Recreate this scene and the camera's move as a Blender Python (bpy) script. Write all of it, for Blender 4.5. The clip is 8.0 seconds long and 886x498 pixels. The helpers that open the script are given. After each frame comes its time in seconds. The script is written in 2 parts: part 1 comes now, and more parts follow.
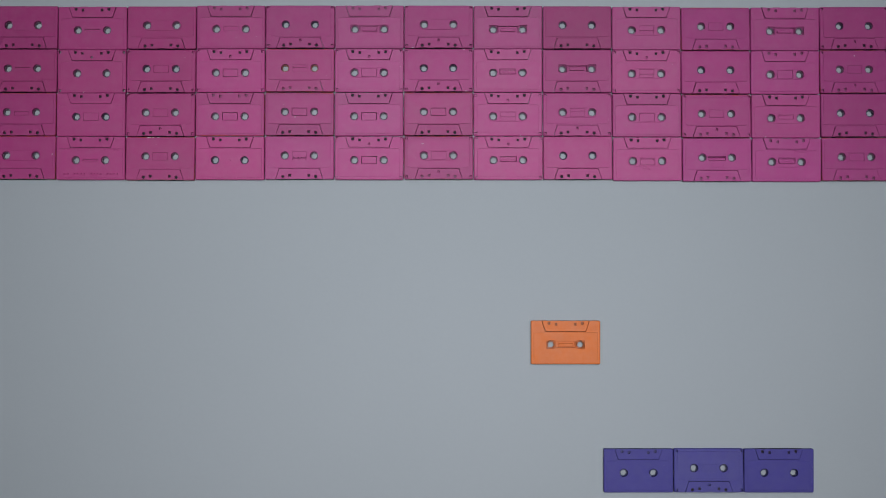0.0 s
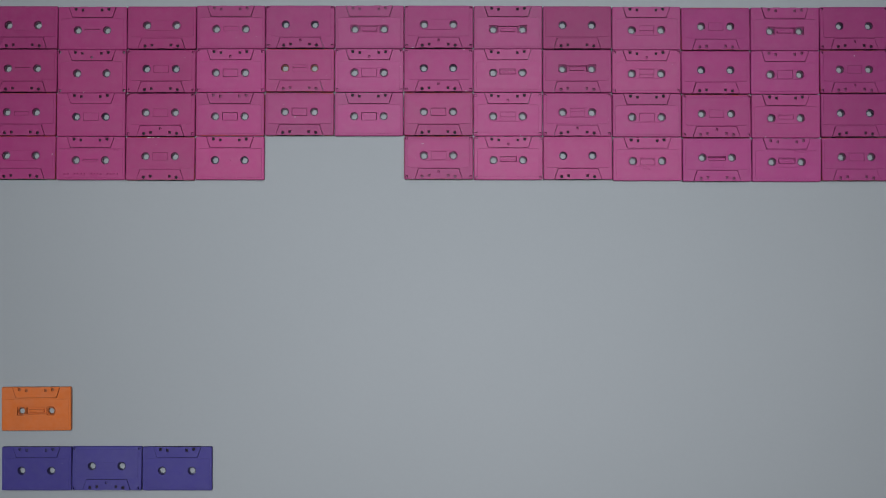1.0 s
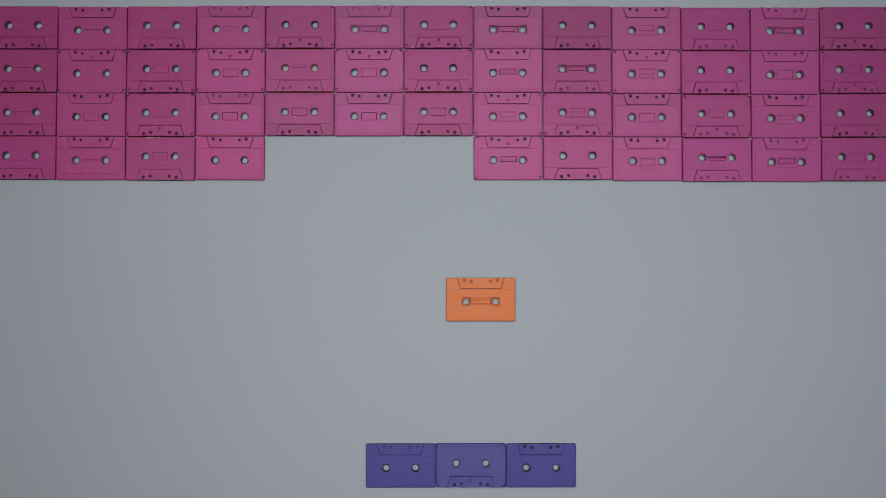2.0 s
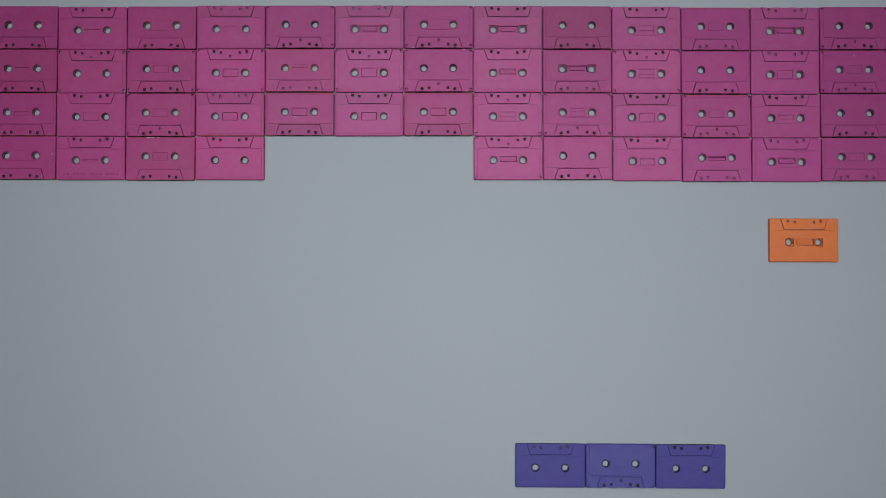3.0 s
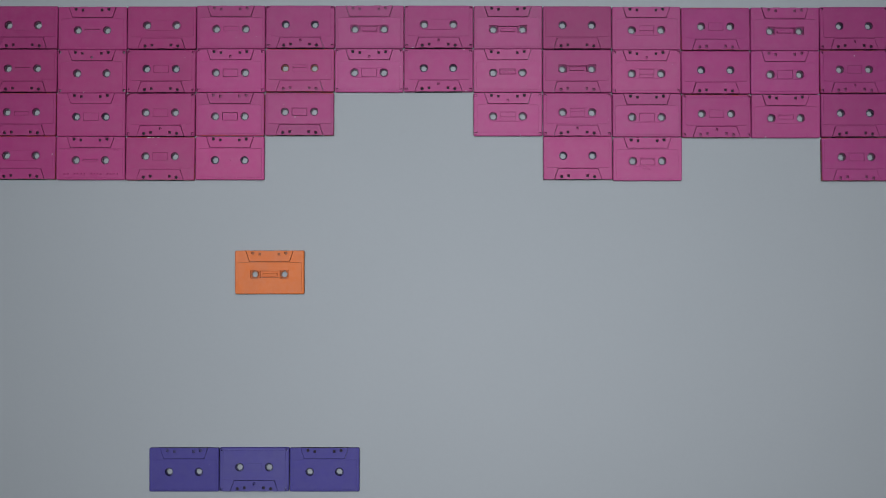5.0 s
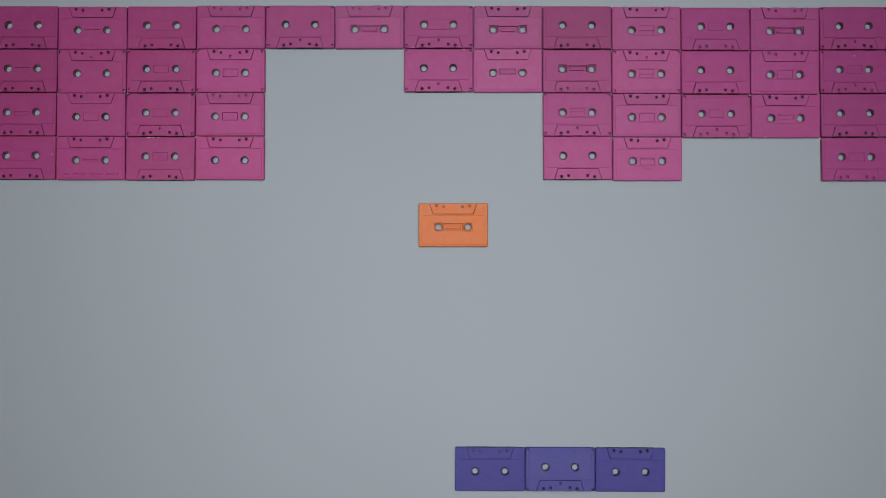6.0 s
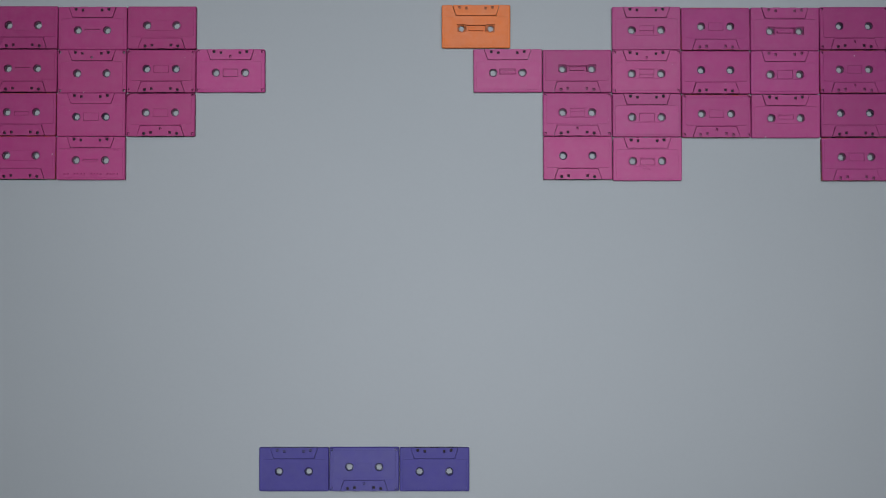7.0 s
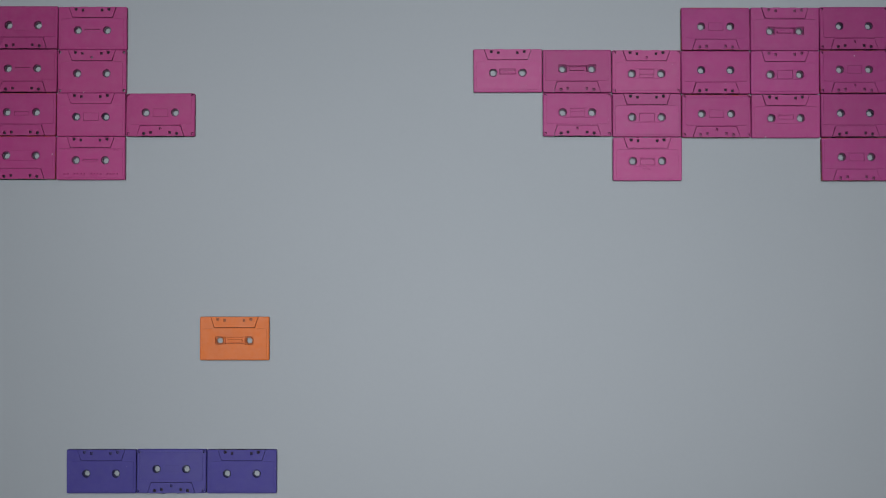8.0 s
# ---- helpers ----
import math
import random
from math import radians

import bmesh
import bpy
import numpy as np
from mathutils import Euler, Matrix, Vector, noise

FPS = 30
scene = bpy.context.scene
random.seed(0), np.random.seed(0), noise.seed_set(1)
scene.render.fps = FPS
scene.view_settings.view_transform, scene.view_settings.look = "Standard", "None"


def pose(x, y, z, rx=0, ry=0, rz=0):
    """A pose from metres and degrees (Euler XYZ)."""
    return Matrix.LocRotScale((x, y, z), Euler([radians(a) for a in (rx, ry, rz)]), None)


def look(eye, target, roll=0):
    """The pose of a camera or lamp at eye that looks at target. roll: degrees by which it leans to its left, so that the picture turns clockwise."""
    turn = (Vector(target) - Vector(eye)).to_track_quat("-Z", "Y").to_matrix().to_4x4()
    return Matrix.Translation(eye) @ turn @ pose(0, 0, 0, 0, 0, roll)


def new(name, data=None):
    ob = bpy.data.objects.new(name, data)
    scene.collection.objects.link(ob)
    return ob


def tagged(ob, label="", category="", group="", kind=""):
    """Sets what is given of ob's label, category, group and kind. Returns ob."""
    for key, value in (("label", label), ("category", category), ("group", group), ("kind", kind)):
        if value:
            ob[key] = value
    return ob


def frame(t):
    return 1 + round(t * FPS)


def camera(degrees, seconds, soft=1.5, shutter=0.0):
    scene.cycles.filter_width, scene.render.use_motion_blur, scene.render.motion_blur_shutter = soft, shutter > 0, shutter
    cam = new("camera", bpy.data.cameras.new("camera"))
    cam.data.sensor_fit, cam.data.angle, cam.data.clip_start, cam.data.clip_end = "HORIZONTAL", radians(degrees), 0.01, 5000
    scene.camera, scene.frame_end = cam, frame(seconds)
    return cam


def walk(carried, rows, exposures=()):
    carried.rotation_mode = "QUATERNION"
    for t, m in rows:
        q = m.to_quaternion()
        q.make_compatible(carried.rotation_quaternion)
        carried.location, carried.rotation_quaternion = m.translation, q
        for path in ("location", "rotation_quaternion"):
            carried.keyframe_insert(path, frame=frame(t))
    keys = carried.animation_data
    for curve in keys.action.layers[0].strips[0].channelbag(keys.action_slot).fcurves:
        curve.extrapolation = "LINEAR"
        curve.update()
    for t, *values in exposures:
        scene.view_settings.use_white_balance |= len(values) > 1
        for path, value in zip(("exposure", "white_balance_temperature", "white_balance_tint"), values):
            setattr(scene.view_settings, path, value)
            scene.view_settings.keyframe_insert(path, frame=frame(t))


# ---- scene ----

# ---- camera: fixed over the floor, looking almost straight down ----
cam = camera(33, 8.0, soft=0.95)
VIEW = pose(0, -0.1016, 2.1651, 2.7, 0, 0)
walk(cam, [(0, VIEW), (8, VIEW)], exposures=[
    (0, 0.0, 6500, 10), (0.5, -0.02, 6530, 10), (1.0, -0.05, 6640, 10), (1.5, -0.07, 6700, 10), (3.0, -0.04, 6490, 10), (3.5, -0.05, 6480, 10), (4.0, -0.05, 6510, 10),
    (4.5, -0.05, 6520, 10), (6.0, 0.0, 6580, 10), (6.5, -0.03, 6560, 10), (7.0, -0.03, 6540, 10), (7.5, -0.06, 6560, 10), (8.0, -0.05, 6580, 10)])

# ---- light: a dim room and one unseen diffuse panel added above the floor ----
world = bpy.data.worlds.new("world")
scene.world = world
world.use_nodes = True
world.node_tree.nodes["Background"].inputs[0].default_value = (0.75, 0.87, 1.0, 1)
world.node_tree.nodes["Background"].inputs[1].default_value = 0.05

LAMP_AT = (0.05, 0.16, 2.75)
LAMP_AIM = (0.05, -0.04, 0.0)
lamp_data = bpy.data.lights.new("panel_light", "AREA")
lamp_data.shape = "RECTANGLE"
lamp_data.size, lamp_data.size_y = 1.8, 1.45
lamp_data.energy = 12.2
lamp_data.spread = radians(50)
lamp_data.color = (0.88, 0.945, 1.0)
lamp = new("panel_light", lamp_data)
lamp.matrix_world = look(LAMP_AT, LAMP_AIM)


# ---- materials ----
def nodes_of(name):
    m = bpy.data.materials.new(name)
    m.use_nodes = True
    t = m.node_tree
    return m, t, t.nodes["Principled BSDF"]


def link(t, a, b):
    t.links.new(a, b)


def noise_node(t, scale, detail=4.0, rough=0.6):
    co = t.nodes.new("ShaderNodeTexCoord")
    n = t.nodes.new("ShaderNodeTexNoise")
    n.inputs["Scale"].default_value, n.inputs["Detail"].default_value, n.inputs["Roughness"].default_value = scale, detail, rough
    link(t, co.outputs["Object"], n.inputs["Vector"])
    return n


def ramp(t, source, low, high, at=(0.3, 0.7)):
    r = t.nodes.new("ShaderNodeMapRange")
    r.inputs[1].default_value, r.inputs[2].default_value = at
    r.inputs[3].default_value, r.inputs[4].default_value = low, high
    link(t, source, r.inputs[0])
    return r.outputs[0]


def add_bump(t, p, source, strength, distance):
    b = t.nodes.new("ShaderNodeBump")
    b.inputs["Strength"].default_value, b.inputs["Distance"].default_value = strength, distance
    link(t, source, b.inputs["Height"])
    link(t, b.outputs[0], p.inputs["Normal"])


def own_noise(t, scale, detail, info):
    """Noise that differs from object to object."""
    n = noise_node(t, scale, detail)
    shift = t.nodes.new("ShaderNodeVectorMath")
    shift.operation = "MULTIPLY_ADD"
    shift.inputs[1].default_value = (37.0, 23.0, 11.0)
    link(t, info.outputs["Random"], shift.inputs[0])
    link(t, n.inputs["Vector"].links[0].from_socket, shift.inputs[2])
    link(t, shift.outputs[0], n.inputs["Vector"])
    return n


def mixed(t, factor, a, b):
    mix = t.nodes.new("ShaderNodeMix")
    mix.data_type = "RGBA"
    link(t, factor, mix.inputs[0])
    for value, socket in ((a, mix.inputs[6]), (b, mix.inputs[7])):
        if isinstance(value, tuple):
            socket.default_value = (*value, 1)
        else:
            link(t, value, socket)
    return mix.outputs[2]


def paint_material(name, old_coat):
    """Sprayed matt paint in the object's own colour: faint blotches, fine grain, tiny pale chips.
    old_coat: how much of the orange coat beneath shows through."""
    m, t, p = nodes_of(name)
    info = t.nodes.new("ShaderNodeObjectInfo")
    blot = own_noise(t, 28, 4, info)
    streak = own_noise(t, 90, 3, info)
    grain = noise_node(t, 900, 2)
    chips = own_noise(t, 330, 1, info)
    hsv = t.nodes.new("ShaderNodeHueSaturation")
    link(t, info.outputs["Color"], hsv.inputs["Color"])
    link(t, ramp(t, blot.outputs[0], 0.955, 1.045), hsv.inputs["Value"])
    link(t, ramp(t, streak.outputs[0], 0.97, 1.03), hsv.inputs["Saturation"])
    colour = mixed(t, ramp(t, chips.outputs[0], 0, 0.6, (0.80, 0.84)), hsv.outputs[0], (0.45, 0.40, 0.42))
    if old_coat:
        wear = own_noise(t, 140, 3, info)
        colour = mixed(t, ramp(t, wear.outputs[0], 0, old_coat, (0.40, 0.62)), colour, (0.30, 0.052, 0.024))
    link(t, colour, p.inputs["Base Color"])
    link(t, ramp(t, blot.outputs[0], 0.34, 0.42), p.inputs["Roughness"])
    p.inputs["Specular IOR Level"].default_value = 0.08
    add_bump(t, p, grain.outputs[0], 0.12, 0.0003)
    return m


def floor_material():
    m, t, p = nodes_of("smooth_grey_floor")
    big = noise_node(t, 1.3, 4, 0.55)
    fine = noise_node(t, 160, 3)
    mix = t.nodes.new("ShaderNodeMix")
    mix.data_type = "RGBA"
    mix.inputs[6].default_value, mix.inputs[7].default_value = (0.262, 0.275, 0.290, 1), (0.278, 0.289, 0.304, 1)
    link(t, ramp(t, big.outputs[0], 0, 1), mix.inputs[0])
    hsv = t.nodes.new("ShaderNodeHueSaturation")
    link(t, mix.outputs[2], hsv.inputs["Color"])
    link(t, ramp(t, fine.outputs[0], 0.994, 1.006), hsv.inputs["Value"])
    link(t, hsv.outputs[0], p.inputs["Base Color"])
    p.inputs["Roughness"].default_value = 0.7
    p.inputs["Specular IOR Level"].default_value = 0.2
    add_bump(t, p, fine.outputs[0], 0.05, 0.0004)
    return m


def plain_material(name, colour, rough, metal=0.0, scale=30):
    m, t, p = nodes_of(name)
    n = noise_node(t, scale, 4)
    rgb = t.nodes.new("ShaderNodeHueSaturation")
    rgb.inputs["Color"].default_value = (*colour, 1)
    link(t, ramp(t, n.outputs[0], 0.93, 1.07), rgb.inputs["Value"])
    link(t, rgb.outputs[0], p.inputs["Base Color"])
    p.inputs["Roughness"].default_value, p.inputs["Metallic"].default_value = rough, metal
    p.inputs["Specular IOR Level"].default_value = 0.15
    return m


PAINT = paint_material("sprayed_paint", 0.0)
WORN = paint_material("worn_painted_rim", 0.9)
FLOOR = floor_material()
WALL = plain_material("wall_plaster", (0.5, 0.5, 0.5), 0.9, scale=3)
HOLE_SHADE = plain_material("hole_shade", (0.016, 0.010, 0.016), 0.7, scale=80)
CHIP = plain_material("bare_pale_plastic", (0.42, 0.38, 0.38), 0.6, scale=200)
STEEL = plain_material("screw_steel", (0.16, 0.13, 0.15), 0.6, 1.0, scale=300)
HOUSING = plain_material("lamp_housing", (0.12, 0.12, 0.13), 0.5)
DIFFUSER, _t, _p = nodes_of("lamp_diffuser")
_p.inputs["Base Color"].default_value = (0.8, 0.8, 0.8, 1)
_p.inputs["Emission Color"].default_value = (0.92, 0.98, 1.0, 1)
_p.inputs["Emission Strength"].default_value = 0.6


# ---- mesh helpers ----
def box(bm, x0, x1, y0, y1, z0, z1):
    m = Matrix.LocRotScale(((x0 + x1) / 2, (y0 + y1) / 2, (z0 + z1) / 2), None, (x1 - x0, y1 - y0, z1 - z0))
    bmesh.ops.create_cube(bm, size=1, matrix=m)
    return bm


def mesh_from(name, bm, material, move=None):
    if move is not None:
        bmesh.ops.transform(bm, matrix=move, verts=bm.verts)
    bmesh.ops.recalc_face_normals(bm, faces=bm.faces)
    me = bpy.data.meshes.new(name)
    bm.to_mesh(me)
    bm.free()
    me.materials.append(material)
    return me


def part(name, bm, material, parent, label=""):
    ob = new(name, mesh_from(name, bm, material))
    ob.parent = parent
    return tagged(ob, label)


def structure(name, bm, material, label):
    return tagged(new(name, mesh_from(name, bm, material)), label, kind="structure")


# ---- the room ----
structure("floor", box(bmesh.new(), -2.3, 2.3, -2.0, 2.0, -0.05, 0), FLOOR, "smooth matt light grey floor, faintly mottled")
for side, spot in (("north", (-2.4, 2.4, 2.0, 2.1)), ("south", (-2.4, 2.4, -2.1, -2.0)),
                   ("east", (2.3, 2.4, -2.0, 2.0)), ("west", (-2.4, -2.3, -2.0, 2.0))):
    structure("wall_" + side, box(bmesh.new(), *spot, -0.05, 3.2), WALL, "plain grey plaster wall")
structure("ceiling", box(bmesh.new(), -2.4, 2.4, -2.1, 2.1, 3.2, 3.3), WALL, "plain grey plaster ceiling")


def light_panel():
    z = LAMP_AT[2]
    thing = new("light_panel")
    thing.matrix_world = look(LAMP_AT, LAMP_AIM) @ pose(0, 0, 0.01)
    tagged(thing, "added unseen light panel, flat and diffuse, hanging from the ceiling, slightly tilted", "lamp")
    bm = bmesh.new()
    for a in ((-1.00, 1.00, 0.78, 0.80), (-1.00, 1.00, -0.80, -0.78), (-1.00, -0.98, -0.78, 0.78), (0.98, 1.00, -0.78, 0.78)):
        box(bm, *a, 0, 0.05)
    part("frame", bm, HOUSING, thing)
    part("diffuser", box(bmesh.new(), -0.978, 0.978, -0.778, 0.778, 0.004, 0.012), DIFFUSER, thing, "glowing white diffuser")
    part("back", box(bmesh.new(), -1.00, 1.00, -0.80, 0.80, 0.052, 0.06), HOUSING, thing)
    for sx in (-0.9, 0.9):
        bm = bmesh.new()
        bmesh.ops.create_cone(bm, cap_ends=True, segments=8, radius1=0.004, radius2=0.004, depth=3.2 - z - 0.065,
                              matrix=Matrix.Translation((sx, 0, 0.06 + (3.2 - z - 0.065) / 2)))
        part("cable", bm, HOUSING, thing)


light_panel()

# ---- cassettes: sizes in millimetres, face up, the tape edge towards -y ----
W, H = 99.65, 62.55
TOP = 8.5                 # main face
GUARD = (-1.6, 9.5)      # the thicker trapezoid at the tape edge
HUB_X, HUB_Y = 21.25, 3.0
TAPE_Y = -H / 2
GUARD_IN = TAPE_Y + 15.2

# lying on the thick edge the cassette leans by a small angle
LEAN = math.atan2(1.6, H / 2 - GUARD_IN)
LEAN_M = Matrix.Scale(0.001, 4) @ Matrix.Translation((0, 0, math.sin(LEAN) * H / 2)) @ Matrix.Rotation(-LEAN, 4, "X")


def rounded(x0, x1, y0, y1, r, n=4):
    pts = []
    for cx, cy, a in ((x1 - r, y0 + r, -90), (x1 - r, y1 - r, 0), (x0 + r, y1 - r, 90), (x0 + r, y0 + r, 180)):
        for i in range(n + 1):
            b = radians(a + 90 * i / n)
            pts.append((cx + r * math.cos(b), cy + r * math.sin(b)))
    return pts


def circle(x, y, r, n=20):
    return [(x + r * math.cos(2 * math.pi * i / n), y + r * math.sin(2 * math.pi * i / n)) for i in range(n)]


def offset(pts, d):
    """A counter-clockwise outline moved inwards by d."""
    out = []
    for i, p in enumerate(pts):
        a, b, c = Vector(pts[i - 1]), Vector(p), Vector(pts[(i + 1) % len(pts)])
        u, v = (b - a).normalized(), (c - b).normalized()
        n1, n2 = Vector((-u.y, u.x)), Vector((-v.y, v.x))
        k = n1 + n2
        out.append(tuple(b + k * (d / max(0.35, 1 + n1.dot(n2)))))
    return out


def plate(bm, outer, holes, z0, z1, edge=0.5, lip=0.2, sharp=0):
    """A flat plate with rounded rims: an outline with holes through it. sharp: so many of the last corners get a narrow rim."""
    ends = {}
    for pts, sign, e in [(outer, 1, edge)] + [(h, -1, lip) for h in holes]:
        rings = []
        for d, z in ((0, z0), (0, z1 - e), (0.3 * e, z1 - 0.3 * e), (e, z1)):
            moved = offset(pts, sign * d) if d else list(pts)
            if sign > 0 and sharp:
                moved[-sharp:] = offset(pts, 0.2 * d)[-sharp:] if d else pts[-sharp:]
            rings.append([bm.verts.new((x, y, z)) for x, y in moved])
        for a, b in zip(rings, rings[1:]):
            for i in range(len(a)):
                j = (i + 1) % len(a)
                bm.faces.new((a[i], a[j], b[j], b[i]))
        for key, ring in (("low", rings[0]), ("high", rings[-1])):
            edges = ends.setdefault(key, [])
            for i in range(len(ring)):
                edges.append(bm.edges.get((ring[i], ring[(i + 1) % len(ring)])))
    for edges in ends.values():
        bmesh.ops.triangle_fill(bm, use_beauty=True, edges=edges)
    return bm


def trapezoid(grow):
    """The outline of the thick part; grow widens it."""
    return [(-34.0 - grow, TAPE_Y), (34.0 + grow, TAPE_Y), (28.8 + grow, GUARD_IN + grow), (-28.8 - grow, GUARD_IN + grow)]


CORNERS = [(sx * (W / 2 - 3.4), sy * (H / 2 - 3.4)) for sx in (-1, 1) for sy in (-1, 1)]
# opening between the hubs, by kind of face: half width, low y, high y
OPENING = {"rect": (10.9, HUB_Y - 5.7, HUB_Y + 5.6), "framed": (11.1, HUB_Y - 5.7, HUB_Y + 5.7), "small": (10.7, HUB_Y - 4.6, HUB_Y + 1.4),
           "slot": (11.2, HUB_Y - 1.4, HUB_Y + 1.6), "broad": (12.6, HUB_Y - 4.4, HUB_Y + 2.0), "deep": (14.0, HUB_Y - 5.0, HUB_Y + 4.8),
           "scale": (10.6, HUB_Y - 4.4, HUB_Y + 5.6), "inner": (10.6, HUB_Y - 6.2, HUB_Y + 5.6), "trough": (12.2, HUB_Y - 5.8, HUB_Y + 2.6)}


def hub_outlines(kind, grow=0.0):
    if kind == "deep":
        return [rounded(s * HUB_X - 6.3 - grow, s * HUB_X + 6.3 + grow, HUB_Y - 6.3 - grow, HUB_Y + 6.3 + grow, 2.0, 3) for s in (-1, 1)]
    return [circle(s * HUB_X, HUB_Y, 5.9 + grow, 28) for s in (-1, 1)]


def opening_outline(kind, grow=0.0):
    if kind not in OPENING:
        return []
    hw, lo, hi = OPENING[kind]
    return [rounded(-hw - grow, hw + grow, lo - grow, hi + grow, 0.6, 2)]


def field_outline(screws, style, shrink=0.0, low=0.0):
    """The label field's outline: some have broad round corners, those with corner screws stand further in."""
    inset, r = (5.2, 3.0) if screws else ((4.4, 3.6) if "t" in style else (3.6, 1.1))
    return rounded(-W / 2 + inset + shrink, W / 2 - inset - shrink, GUARD_IN + 2.0 + low, H / 2 - inset * 0.8 - shrink, r - shrink, 4)


def shell_bm(screws, style):
    bm = bmesh.new()
    r, n = 2.0, 4
    ring = rounded(-W / 2, W / 2, -H / 2, H / 2, r, n)
    # the outline runs from the lower right corner round to the lower left, then round the notch for the thick part
    t = trapezoid(0.3 if "l" in style else 0.5)
    low_left = ring[3 * (n + 1):]
    low_right = ring[:n + 1]
    outline = low_right + ring[n + 1:3 * (n + 1)] + low_left + [t[0], t[3], t[2], t[1]]
    holes = [field_outline(screws, style)]
    if screws:
        holes += [circle(x, y, 2.2, 14) for x, y in CORNERS]
    return plate(bm, outline, holes, 0, TOP, 1.4, 0.06, 4)


def guard_bm(screw):
    holes = [circle(s * 23.8, TAPE_Y + 3.7, 2.3, 14) for s in (-1, 1)]
    holes += [rounded(s * 13.8 - 1.85, s * 13.8 + 1.85, TAPE_Y + 3.3, TAPE_Y + 7.0, 0.4, 2) for s in (-1, 1)]
    if screw:
        holes.append(circle(0, TAPE_Y + 10.8, 2.0, 14))
    low_left, low_right, *upper = trapezoid(0)
    edge = [low_left]
    # shallow notches where the tape shows at the edge
    for x0, x1 in ((-27.5, -17.5), (-7.0, 7.0), (17.5, 27.5)):
        edge += [(x0, TAPE_Y), (x0, TAPE_Y + 0.38), (x1, TAPE_Y + 0.38), (x1, TAPE_Y)]
    return plate(bmesh.new(), edge + [low_right] + upper, holes, 5.0, GUARD[1], 0.35, 0.25)


def well_bm(top):
    """An added block that closes the tape openings, coloured for the shade in them."""
    return plate(bmesh.new(), trapezoid(-0.1), [], GUARD[0], top, 0.2)


def label_bm(kind, screws, style):
    """The label field, a hair above the face, with a fine seam towards the tape edge."""
    out = field_outline(screws, style, 0.02, 0.03 if "l" in style else 0.12)
    return plate(bmesh.new(), out, hub_outlines(kind) + opening_outline(kind), 0, TOP + 0.4, 0.4, 0.25)


def surround_bm(kind):
    """A low frame that runs round both hubs and the window."""
    return plate(bmesh.new(), rounded(-28.8, 28.8, HUB_Y - 7.6, HUB_Y + 7.6, 7.4, 6), hub_outlines(kind, 0.5) + opening_outline(kind, 0.5),
                 TOP + 0.3, TOP + 1.0, 0.45, 0.1)


def window_bm(kind):
    bm = bmesh.new()
    if kind == "flush":
        return plate(bm, rounded(-10.8, 10.8, HUB_Y - 5.6, HUB_Y + 5.6, 0.5, 2), [], TOP + 0.2, TOP + 0.62, 0.2)
    hw, lo, hi = OPENING[kind]
    g = {"deep": 0.3, "slot": 0.25, "broad": 0.1, "rect": 0.22, "framed": 0.62, "small": 0.3}.get(kind, 0.3)
    if kind in ("rect", "framed", "small"):
        plate(bm, rounded(-hw + g, hw - g, lo + g, hi - g, 0.4, 2), [], 1.0, TOP + (0.35 if kind == "rect" else -0.1), 0.25)
    elif kind == "inner":
        plate(bm, rounded(-hw + 0.09, hw - 0.09, lo + 0.09, HUB_Y + 0.5, 0.3, 2), [], 1.0, TOP + 0.3, 0.35)
        plate(bm, rounded(-hw + 0.09, hw - 0.09, HUB_Y + 0.8, hi - 0.09, 0.3, 2), [], 1.0, TOP + 0.15, 0.35)
    elif kind == "slot":
        plate(bm, rounded(-hw + g, hw - g, lo + g, hi - g, 0.4, 2), [], 1.0, TOP - 0.7, 0.2)
    elif kind == "broad":
        plate(bm, rounded(-hw + g, hw - g, lo + g, hi - g, 0.4, 2), [], 1.0, TOP - 4.2, 0.2)
        plate(bm, rounded(-hw + 0.8, hw - 0.8, lo + 0.5, hi - 2.9, 0.4, 2), [], TOP - 4.25, TOP - 0.8, 0.6)
        plate(bm, rounded(-hw + 0.8, hw - 0.8, hi - 1.5, hi - 0.5, 0.3, 2), [], TOP - 4.25, TOP + 0.3, 0.4)
    elif kind == "deep":
        plate(bm, rounded(-hw + g, hw - g, lo + g, hi - g, 0.4, 2), [], 1.0, TOP - 4.4, 0.2)
        plate(bm, rounded(-hw + 3.2, hw - 3.2, lo + 3.1, hi - 2.2, 0.5, 2), [], TOP - 4.45, TOP - 0.6, 0.9)
    elif kind == "trough":
        slits = [rounded(x - 0.3, x + 0.3, lo + 1.2, lo + (3.6 if i % 3 == 0 else 2.6), 0.1, 1) for i, x in enumerate(-9.6 + 2.4 * j for j in range(9))]
        plate(bm, rounded(-hw + g, hw - g, lo + g, hi - g, 0.4, 2), slits, 1.0, TOP - 2.2, 0.2, 0.1)
        plate(bm, rounded(-hw + 1.8, hw - 1.8, hi - 3.6, hi - 0.8, 0.5, 2), [], TOP - 2.25, TOP + 0.2, 0.7)
        for x in (-hw + 1.0, hw - 1.0):
            plate(bm, rounded(x - 0.45, x + 0.45, lo + 1.0, hi - 1.0, 0.3, 1), [], TOP - 2.25, TOP - 0.2, 0.3)
    else:
        slits = [rounded(x - 0.3, x + 0.3, lo + 0.9, lo + (3.0 if i % 4 == 0 else 2.2), 0.1, 1)
                 for i, x in enumerate(-9.0 + 2.0 * j for j in range(10))]
        plate(bm, rounded(-hw + g, hw - g, lo + g, hi - g, 0.4, 2), slits, 1.0, TOP + 0.1, 0.2, 0.1)
    return bm


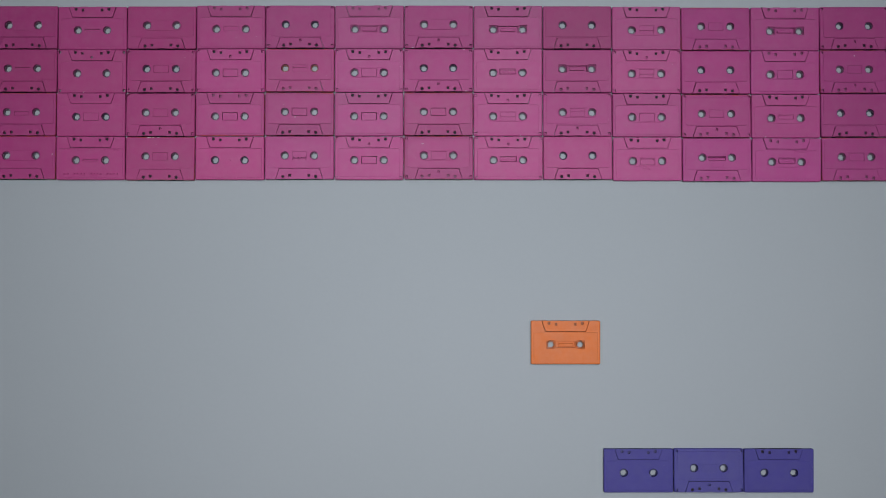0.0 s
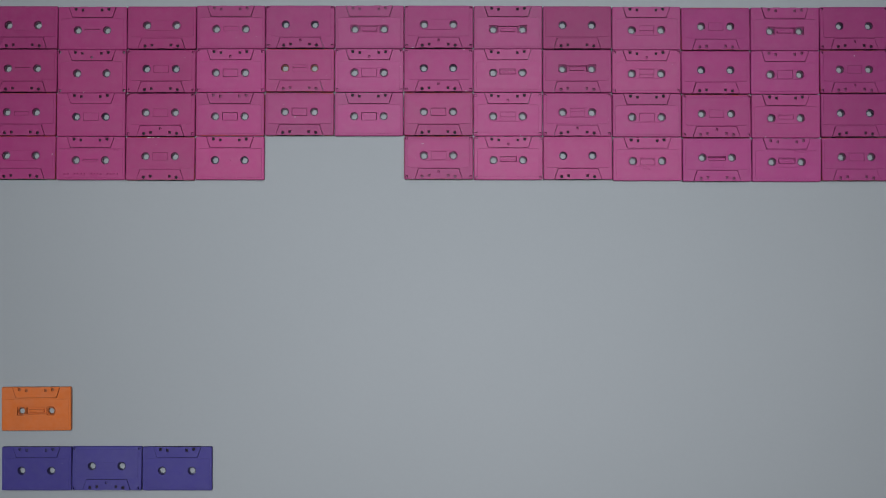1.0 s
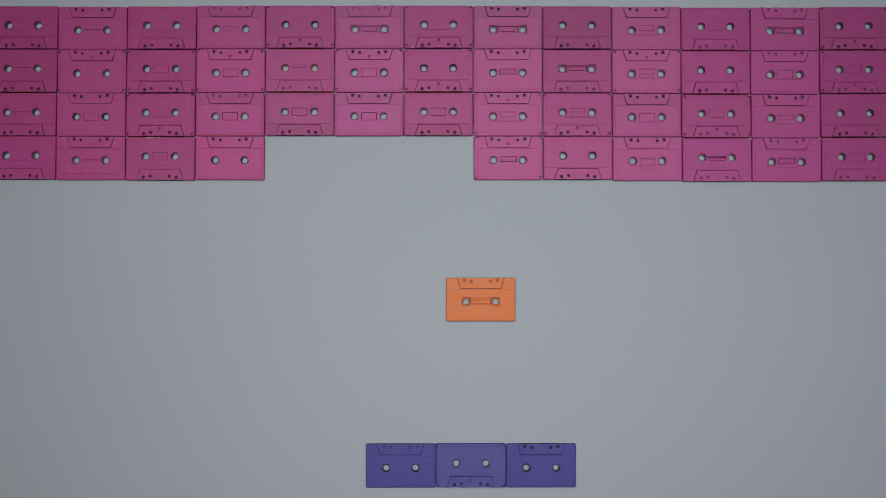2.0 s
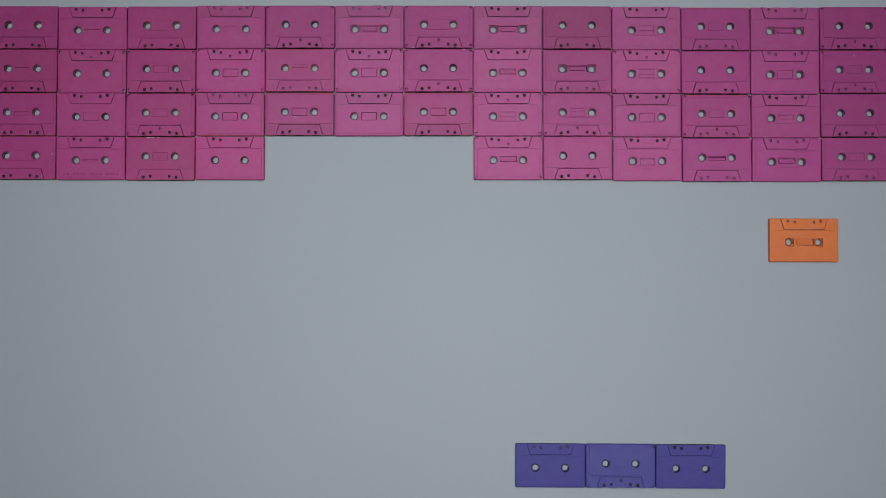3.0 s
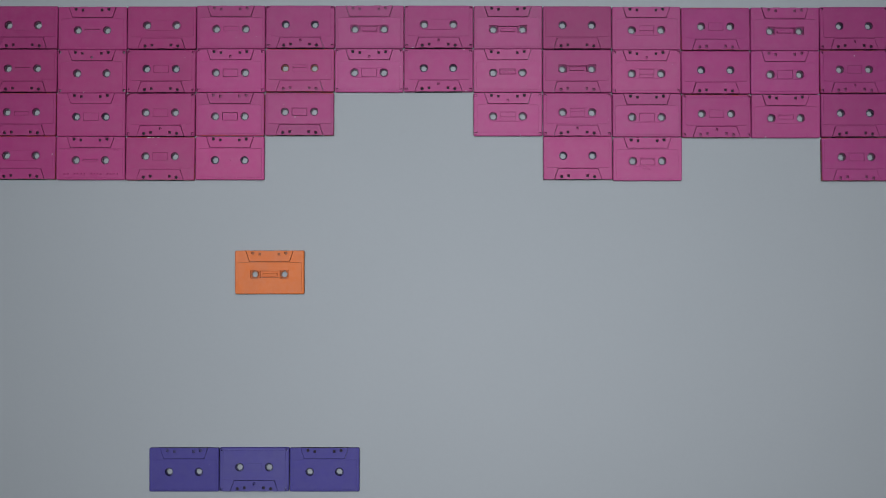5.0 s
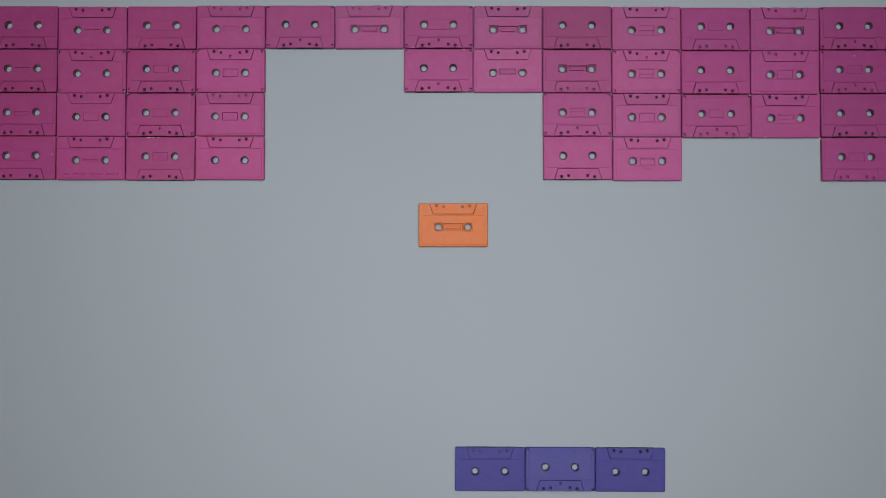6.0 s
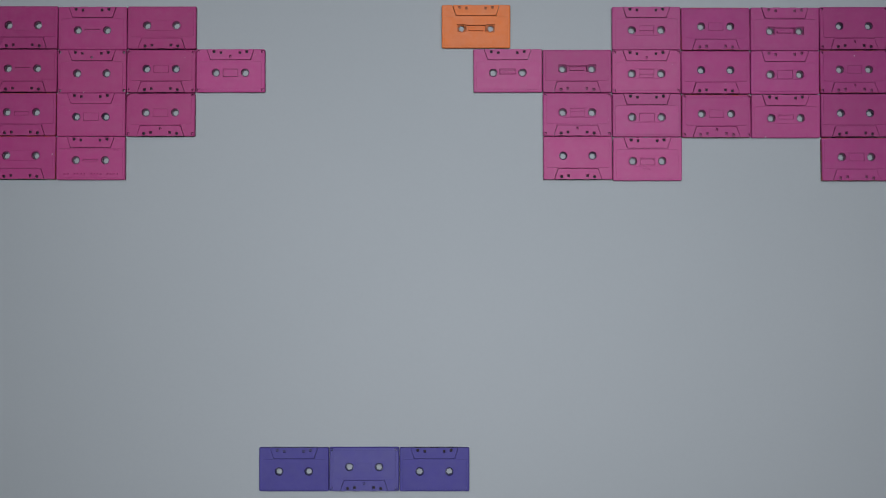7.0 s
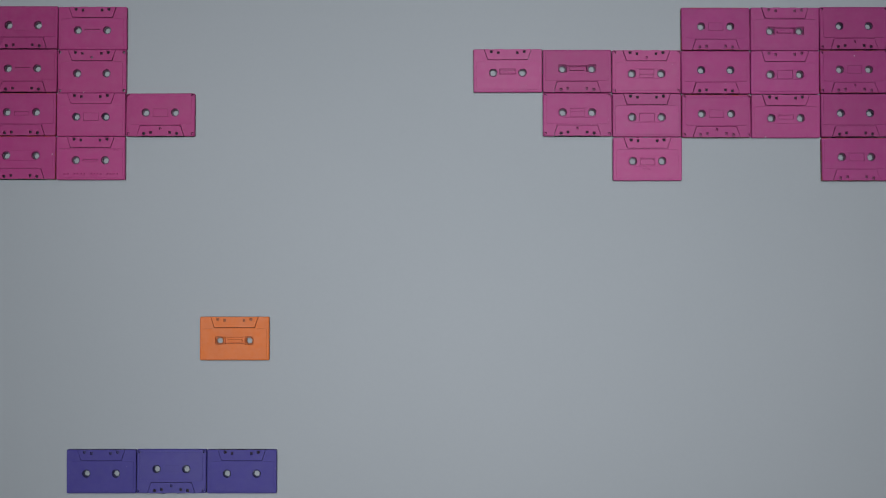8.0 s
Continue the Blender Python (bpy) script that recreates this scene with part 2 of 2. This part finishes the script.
def figures_bm():
    """Three small moulded marks below a gauge window."""
    bm = bmesh.new()
    for x, w in ((-9.6, 2.0), (-0.4, 1.8), (9.0, 1.2)):
        for k in (-1, 1):
            plate(bm, rounded(x + k * w / 2 - w * 0.4, x + k * w / 2 + w * 0.4, HUB_Y - 7.4, HUB_Y - 5.2, 0.3, 1), [], TOP + 0.3, TOP + 1.0, 0.5)
    return bm


def hub_bm(side):
    """A tape hub: a ring with six teeth pointing in."""
    n = 36
    inner = []
    for i in range(n):
        a = 2 * math.pi * i / n + 0.3 * side
        r = 3.65 if i % 6 == 0 else (4.1 if i % 6 in (1, 5) else 4.6)
        inner.append((side * HUB_X + r * math.cos(a), HUB_Y + r * math.sin(a)))
    return plate(bmesh.new(), circle(side * HUB_X, HUB_Y, 5.2, 36), [inner], 0.6, 6.1, 0.3, 0.1)


def hub_seat_bm(side):
    """The sunken square plate in which a hub sits."""
    o = rounded(side * HUB_X - 6.0, side * HUB_X + 6.0, HUB_Y - 6.0, HUB_Y + 6.0, 1.8, 3)
    return plate(bmesh.new(), o, [circle(side * HUB_X, HUB_Y, 5.75, 28)], 2.0, TOP - 2.0, 0.2, 0.2)


def chip_bm(x, y, w, h):
    return plate(bmesh.new(), rounded(x - w / 2, x + w / 2, y - h / 2, y + h / 2, min(w, h) * 0.4, 2), [], TOP - 0.5, TOP + (0.47 if abs(y) < 28 else 0.06), 0.05)


def screw_bm(x, y, r, z):
    bm = plate(bmesh.new(), circle(x, y, r, 12), [], z - 3, z, 0.4)
    return bm


MESHES = {}


def shared(key, name, build, material=None):
    if key not in MESHES:
        me = MESHES[key] = mesh_from(name, build(), material or PAINT, LEAN_M)
        if key[-1] == "worn":
            me.materials.append(WORN)
            for f in me.polygons:
                rim = abs(f.center.x) > 0.0491 or abs(f.center.y) > 0.0305
                f.material_index = int(rim and f.normal.z < 0.97)
    return MESHES[key]


FACE_WORDS = {"plain": "with a plain face", "rect": "with a flush rectangular window", "framed": "with a framed rectangular window",
              "small": "with a small low window", "slot": "with a recessed window slot", "deep": "with square hub seats",
              "scale": "with a gauge window", "inner": "with a faint moulded window", "broad": "with a broad sunken slot", "flush": "with a faint flush window",
              "trough": "with a sunken gauge window"}


def cassette(colour_word, colour, kind, frame_round, corner_screws, middle_screw, group, wear="clean", style="", chips=()):
    """style: k dark hubs, o hubs in an older orange coat, w dimmed body tint in the tape openings, t round-cornered
    label field, l narrow seams, m bare screws.
    """
    thing = new("cassette")
    tagged(thing, "%s spray-painted cassette %s%s%s" % (colour_word, FACE_WORDS[kind], ", dark hubs" if "k" in style else "", ", screwed corners" if corner_screws else ""),
           "cassette", group)

    def put(name, key, build, parent=thing, tint=colour, material=None, label=""):
        ob = new(name, shared(key, name, build, material))
        ob.parent, ob.color = parent, (*tint, 1)
        return tagged(ob, label)

    screw_label, screw_material = ("bare steel screw", STEEL) if "m" in style else ("", None)
    shape = "".join(k for k in style if k in "tl")
    shell = put("shell", ("shell", corner_screws, shape, wear), lambda: shell_bm(corner_screws, shape))
    guard = put("tape_guard", ("guard", middle_screw, wear), lambda: guard_bm(middle_screw))
    # shade of the openings put into the block's colour, paler with w
    if "w" in style:
        put("tape_well", ("well", "painted"), lambda: well_bm(5.6), guard, tuple(0.4 * v + 0.012 for v in colour), None, "inside in a dimmed body tint, for shaded floor below")
    else:
        put("tape_well", ("well",), lambda: well_bm(4.4), guard, colour, HOLE_SHADE, "inside tinted near-black for the holes' shade")
    field = put("label_field", ("label", kind, corner_screws, shape), lambda: label_bm(kind, corner_screws, shape))
    # dark tints paint the ring of shade round each hub
    hub_tint, hub_label = (0.12, 0.065, 0.105), "hub with shade in its tint"
    if colour_word == "orange":
        hub_tint, hub_label = tuple(0.7 * v for v in colour), ""
    if "k" in style:
        hub_tint, hub_label = (0.022, 0.019, 0.07) if colour_word == "violet" else (0.050, 0.030, 0.068), "dark-tinted hub"
    elif "o" in style:
        hub_tint, hub_label = (0.26, 0.075, 0.06), "hub with an older orange coat"
    for side in (-1, 1):
        put("hub", ("hub", side), lambda: hub_bm(side), thing, hub_tint, None, hub_label)
        if kind == "deep":
            put("hub_seat", ("seat", side), lambda: hub_seat_bm(side), field)
    if kind in OPENING or kind == "flush":
        put("window", ("window", kind), lambda: window_bm(kind), field)
    if kind == "scale":
        put("moulded_figures", ("figures",), figures_bm, field)
    if frame_round:
        put("window_surround", ("surround", kind), lambda: surround_bm(kind), field)
    if corner_screws:
        for x, y in CORNERS:
            put("screw", ("screw", x, y, screw_label), lambda: screw_bm(x, y, 1.55, TOP - 2.8), shell, colour, screw_material, screw_label)
    if middle_screw:
        put("screw", ("screw", "middle", screw_label), lambda: screw_bm(0, TAPE_Y + 10.8, 1.4, GUARD[1] - 2.2), guard, colour, screw_material, screw_label)
    for chip in chips:
        put("paint_chip", ("chip", chip), lambda: chip_bm(*chip), shell, colour, CHIP, "pale bare spot in the paint")
    return thing


# ---- the wall of pink cassettes: four rows of thirteen ----
PINK = (0.266, 0.040, 0.132)
# overhead sheen put into the pink: the first columns are redder, those in the middle paler
SHEEN_TINTS = [(1.06, 0.90, 1.02), (0.99, 1.06, 1.02), (1.06, 1.02, 1.13)]
# first centre, spacing, then each centre's distance from the edge of the row, in millimetres
ROWS = [
    (-609.7, 100.58, [322.4, 321.5, 322.0, 323.1, 323.3, 323.2, 323.3, 322.8, 322.2, 321.5, 320.3, 320.3, 321.2]),
    (-610.0, 100.58, [259.1, 258.3, 258.4, 259.4, 259.6, 259.5, 259.6, 259.4, 258.5, 257.9, 256.6, 256.7, 257.5]),
    (-610.8, 100.7, [195.4, 195.2, 194.7, 195.7, 195.9, 195.8, 195.9, 195.7, 195.0, 194.4, 192.9, 193.0, 193.8]),
    (-610.7, 100.74, [132.3, 131.9, 131.0, 132.0, 132.2, 132.1, 132.2, 132.0, 131.9, 130.7, 129.2, 129.3, 130.0]),
]
# p plain, r window, f framed, s small, o slot, d deep, g gauge, q sunken gauge, n faint inner window, b broad slot; capital: with a surround;
# + corner and middle screws, * corner screws, . none; then the style letters of cassette()
FACES = ["P. o.t P. s.wt p+kt d.wt P+t d.t p.k N.t r.w d.wt p+k".split(),
         "o. p+m r*k f+ n.wo R+t p+k q.t d.w N+t p.k R.wt r+w".split(),
         "s. r.kl r+ f.wt f. f.t f. N+t N+ R.t r+w S.t p.k".split(),
         "P.l o. r.l p.k g.t f+t R+w q+t p.k G.t b.w Q.wt R.wl".split()]
LETTER = {"p": "plain", "r": "rect", "f": "framed", "s": "small", "o": "slot", "d": "deep", "g": "scale", "q": "trough", "n": "inner", "b": "broad"}
# bare spots: x, y, width, height on the face
CHIPS = {(3, 2): [(-16.5, 30.4, 6, 1.1), (-10.5, 30.5, 3, 0.9), (-3.5, 30.4, 3.5, 1)],
         (3, 12): [(-28, -30.4, 4, 1.1), (-20, -30.5, 3.6, 1), (-7.5, -30.4, 5, 1.2), (4.5, -30.5, 3, 1), (14, -30.4, 5.5, 1.1), (23.5, -30.4, 5, 1)],
         (3, 6): [(-23.3, 20, 3.6, 0.8)], (1, 1): [(12, 30.2, 1.6, 1.2)], (1, 12): [(0.3, 23, 1.5, 1.5)], (2, 4): [(-6.5, -4.6, 2.4, 0.9)],
         (2, 7): [(-18, 30.4, 1.6, 1.2)], (2, 11): [(30, 30.4, 1.4, 1.4)], (3, 0): [(45, 5, 1.2, 2.0)], (2, 9): [(27.5, -29.6, 2, 1.4)],
         (0, 6): [(-38, -30.6, 3, 0.8)], (1, 6): [(40, -30.5, 3, 0.9), (37, 30.6, 3, 0.8)]}
# brightness of the paint coat with uneven light worked in, row by row
COATS_AND_LIGHT = ["88 98 91 99 97 105 96 104 85 103 93 97 87",
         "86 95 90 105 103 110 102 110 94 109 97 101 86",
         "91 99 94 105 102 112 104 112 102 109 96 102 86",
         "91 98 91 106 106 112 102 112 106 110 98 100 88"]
WORN_ONES = {(0, 10), (1, 12), (2, 0), (2, 3), (2, 4), (2, 6), (2, 10), (3, 0), (3, 2), (3, 6), (3, 12), (1, 4)}

# the label field's sheen is painted in: shell and guard get a darker tint
FIELD_SHEEN = {(0, 3), (2, 3), (0, 5), (0, 7), (2, 4), (2, 5), (2, 6), (2, 9), (3, 6)}


def border_bm():
    """Raised dashes along the upper and lower edge of the face."""
    bm = bmesh.new()
    for i in range(17):
        x = -38 + i * 76 / 16
        if i % 5 != 4:
            plate(bm, rounded(x - 1.5, x + 1.5, H / 2 - 9.8, H / 2 - 6.8, 0.4, 1), [], TOP + 0.3, TOP + 1.4, 0.9)
        if i % 4 != 2:
            plate(bm, rounded(x - 1.3, x + 1.3, GUARD_IN + 3.4, GUARD_IN + 5.4, 0.4, 1), [], TOP + 0.3, TOP + 0.95, 0.55)
    return bm


def arrow_bm():
    bm = bmesh.new()
    for i in range(5):
        plate(bm, rounded(-4 + 2.4 * i, -2.0 + 2.4 * i, 14.0 - 1.6 * (i % 3), 15.8 - 1.6 * (i % 3), 0.3, 1), [], TOP + 0.3, TOP + 1.0, 0.6)
    return bm


def block_bm():
    return plate(bmesh.new(), rounded(-9, 9, HUB_Y - 14.5, HUB_Y - 6.0, 0.6, 2), [], TOP + 0.3, TOP + 0.75, 0.4)


def dashes_bm():
    bm = bmesh.new()
    for i in range(5):
        plate(bm, rounded(-30 + 4.2 * i, -27.4 + 4.2 * i, GUARD_IN + 3.6, GUARD_IN + 5.6, 0.3, 1), [], TOP + 0.3, TOP + 1.0, 0.6)
    return bm


def dot_bm():
    return plate(bmesh.new(), circle(0, HUB_Y, 1.3, 12), [], TOP + 0.3, TOP + 0.7, 0.3)


EMBOSSED = {(3, 1): [("embossed_border", border_bm)], (3, 9): [("embossed_arrow", arrow_bm)], (3, 10): [("embossed_block", block_bm)],
            (3, 11): [("embossed_dashes", dashes_bm)], (3, 3): [("moulding_dot", dot_bm)]}
pink = {}
for r, (x0, step, ys) in enumerate(ROWS):
    coats_and_light = COATS_AND_LIGHT[r].split()
    for c in range(13):
        code = FACES[r][c]
        k = int(coats_and_light[c]) / 100
        # these row and column factors put the light's unevenness into the paint
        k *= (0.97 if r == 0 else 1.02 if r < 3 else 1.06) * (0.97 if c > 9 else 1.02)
        sheen_tint = SHEEN_TINTS[0 if c < 4 else 1 if c < 10 else 2]
        colour = tuple(PINK[i] * k * sheen_tint[i] * (random.uniform(0.97, 1.03) if i else 1.0) for i in range(3))
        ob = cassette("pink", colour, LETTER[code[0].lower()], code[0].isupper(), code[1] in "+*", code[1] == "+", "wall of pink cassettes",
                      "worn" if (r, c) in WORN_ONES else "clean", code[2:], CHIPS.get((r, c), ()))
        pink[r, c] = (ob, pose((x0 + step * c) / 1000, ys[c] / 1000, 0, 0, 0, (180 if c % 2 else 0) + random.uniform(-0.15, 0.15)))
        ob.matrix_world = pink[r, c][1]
        if (r, c) in FIELD_SHEEN:
            for child in ob.children:
                if child.name.split(".")[0] in ("shell", "tape_guard"):
                    child.color = (*(0.88 * v for v in colour), 1)
        if (r, c) in EMBOSSED:
            for name, build in EMBOSSED[r, c]:
                mark = new(name, shared((name,), name, build))
                mark.parent, mark.color = next(o for o in ob.children if o.name.startswith("label_field")), (*colour, 1)
                if name in ("embossed_border", "embossed_dashes"):
                    tagged(mark, kind="stuff")

# ---- the orange ball and the three violet cassettes of the bat ----
ball = cassette("orange", (0.50, 0.125, 0.034), "deep", False, False, False, "", "clean", "w")
VIOLET = (0.050, 0.041, 0.182)
BAT = "bat of three violet cassettes"
bat = [cassette("violet", VIOLET, "plain", False, False, False, BAT, "clean", "wlk"),
       cassette("violet", VIOLET, "flush", False, True, True, BAT, "clean", "lk"),
       cassette("violet", VIOLET, "plain", False, False, False, BAT, "clean", "lk")]
POSE_TIME = 0.08          # every pose is held this long


def pose_at(n):
    return int((n / FPS + 0.001) / POSE_TIME)


def held(table, turn=0.0, side=0.0):
    """Rows for walk(): poses given by number, those between interpolated, each held still until the next."""
    by_number = {}
    for (k0, x0, y0, a0), (k1, x1, y1, a1) in zip(table, table[1:]):
        for k in range(k0, k1 + 1):
            u = (k - k0) / (k1 - k0)
            by_number[k] = (x0 + (x1 - x0) * u, y0 + (y1 - y0) * u, a0 + (a1 - a0) * u)
    rows = []
    last = int(round(8 * FPS))
    for n in range(last + 1):
        k = pose_at(n)
        if n in (0, last) or pose_at(n - 1) != k or pose_at(n + 1) != k:
            x, y, a = by_number[k]
            rows.append((n / FPS, pose(x + side * math.cos(radians(a)), y + side * math.sin(radians(a)), 0, 0, 0, turn + a)))
    return rows


def knocked_out(number, home, rest):
    """A cassette that lies still until it is hit at that pose and is then taken away to lie beside the others."""
    n = next(i for i in range(8 * FPS) if pose_at(i) >= number)
    return [(0, home), ((n - 1) / FPS, home), (n / FPS, rest), (8, rest)]


def motions():
    walk(ball, held([
        (0, 0.1764, -0.1343, 0), (1, 0.0806, -0.0685, 0), (2, -0.0269, -0.0029, 0), (3, -0.1494, 0.0687, 0),
        (5, -0.2607, -0.0245, 1.2), (6, -0.3228, -0.0672, 1.8), (7, -0.3755, -0.1091, 0.7), (8, -0.4318, -0.1492, 1),
        (10, -0.5440, -0.2359, 0.5), (11, -0.5667, -0.2505, 0.3), (12, -0.5840, -0.2294, 0.3), (13, -0.5265, -0.1918, 0.5),
        (15, -0.4254, -0.1294, 1), (16, -0.3698, -0.0967, 1), (17, -0.3191, -0.0654, 1), (18, -0.2640, -0.0285, 0.4),
        (20, -0.1599, 0.0376, 0), (21, -0.1048, 0.0706, 0), (25, 0.0545, -0.0725, 0), (30, 0.2497, -0.2484, 0),
        (35, 0.5337, -0.0696, -0.3), (36, 0.5910, -0.0318, -0.3), (37, 0.5211, 0.0131, -0.2), (38, 0.4404, 0.0656, 0),
        (40, 0.3030, -0.0136, 0), (41, 0.2386, -0.0514, 0), (42, 0.1726, -0.0942, 0), (43, 0.1069, -0.1339, 0.3),
        (45, -0.0246, -0.2154, 0), (46, -0.1278, -0.2497, 0), (47, -0.1147, -0.2130, 0), (48, -0.1018, -0.1737, 0),
        (50, -0.0748, -0.0973, -0.2), (51, -0.0650, -0.0580, 0), (52, -0.0510, -0.0169, 0), (53, -0.0346, 0.0211, 0),
        (55, -0.0066, 0.0971, 0), (56, -0.0544, 0.1334, 0), (57, -0.1064, 0.0872, 0), (58, -0.2034, -0.0235, 0),
        (60, -0.3438, -0.2484, 0), (63, -0.2033, 0.0744, 0), (64, -0.1733, 0.1310, 0), (65, -0.1490, 0.1934, 0),
        (67, -0.0114, 0.1293, 0), (71, 0.4508, -0.2468, 0), (72, 0.3446, -0.1712, 0), (73, 0.2343, -0.1024, 0),
        (75, 0.0147, 0.0351, 0), (76, -0.0949, 0.1021, 0), (77, -0.2075, 0.1651, 0), (78, -0.1085, 0.2583, 0),
        (80, -0.3098, 0.1302, 0), (81, -0.2002, 0.2008, 0.2), (82, -0.0953, 0.2683, -0.2), (83, -0.0083, 0.3218, 0),
        (84, -0.1051, 0.3230, 0), (85, 0.0938, 0.3242, 0), (86, -0.1410, 0.3226, 0), (87, 0.0480, 0.3242, 0),
        (88, 0.1949, 0.3230, 0), (90, -0.0606, 0.3218, 0), (91, -0.1833, 0.3234, 0.4), (92, -0.3093, 0.3209, 0),
        (93, -0.2013, 0.2664, -0.2), (95, -0.0042, 0.1767, 0), (96, 0.0924, 0.1203, 0), (97, -0.0082, 0.0533, 0),
        (98, -0.1120, -0.0095, 0), (100, -0.3000, -0.1286, 0),
    ], 180))
    table = [
        (0, 0.3809, -0.3177, 0), (3, 0.3809, -0.3177, 0), (5, 0.3525, -0.3177, 0), (6, 0.2846, -0.3177, 0),
        (7, 0.1710, -0.3173, 0), (8, 0.0172, -0.3161, 0.3), (10, -0.2707, -0.3149, 0), (11, -0.4817, -0.3149, 0),
        (13, -0.4817, -0.3145, 0), (15, -0.4139, -0.3133, 0), (16, -0.3624, -0.3125, 0), (17, -0.3125, -0.3125, 0),
        (18, -0.2599, -0.3121, 0.55), (20, -0.1710, -0.3113, 0.5), (21, -0.1498, -0.3113, 0.3), (23, -0.0761, -0.3109, 0.2),
        (29, 0.2724, -0.3101, -0.1), (36, 0.2724, -0.3101, -0.2), (37, 0.2546, -0.3113, -0.4), (38, 0.2135, -0.3121, 0),
        (40, 0.1448, -0.3125, 0), (41, 0.1039, -0.3125, 0), (42, 0.0630, -0.3125, 0), (43, 0.0186, -0.3129, 0),
        (45, -0.0630, -0.3129, 0), (46, -0.1317, -0.3129, 0), (47, -0.1595, -0.3133, 0), (48, -0.1776, -0.3137, -0.2),
        (56, -0.1776, -0.3139, -0.25), (57, -0.2053, -0.3145, -0.2), (58, -0.2445, -0.3157, -0.1), (60, -0.3068, -0.3161, 0),
        (61, -0.3109, -0.3161, 0), (63, -0.2299, -0.3165, 0), (70, 0.3804, -0.3165, 0), (72, 0.3804, -0.3165, -0.1),
        (73, 0.3264, -0.3165, -0.2), (75, 0.1680, -0.3161, -0.3), (76, 0.0826, -0.3159, 0), (77, -0.0041, -0.3159, 0),
        (78, -0.0662, -0.3159, 0), (79, -0.1004, -0.3159, 0), (80, -0.1129, -0.3159, 0), (96, -0.1129, -0.3159, 0),
        (97, -0.1350, -0.3159, 0), (98, -0.2004, -0.3161, 0), (100, -0.3890, -0.3189, 0),
    ]
    for i, ob in enumerate(bat):
        walk(ob, held(table, 0 if i == 1 else 180, (i - 1) * 0.1007))
    hits = [(3, 3, 4), (3, 3, 5), (21, 3, 6), (38, 3, 10), (38, 3, 11), (55, 3, 7), (56, 2, 5), (56, 2, 6), (64, 2, 4), (65, 1, 4),
            (65, 1, 5), (67, 2, 7), (77, 3, 3), (77, 2, 3), (78, 0, 5), (78, 0, 6), (78, 1, 6), (80, 3, 2), (83, 0, 7), (84, 0, 4), (85, 0, 8),
            (86, 0, 3), (88, 0, 9), (92, 0, 2), (92, 1, 2), (92, 1, 3), (96, 3, 8)]
    for i, (number, r, c) in enumerate(hits):
        ob, home = pink[r, c]
        rest = pose(-0.55 + 0.12 * (i % 10), 0.62 + 0.08 * (i // 10), 0, 0, 0, 180 if c % 2 else 0)
        walk(ob, knocked_out(number, home, rest))


motions()
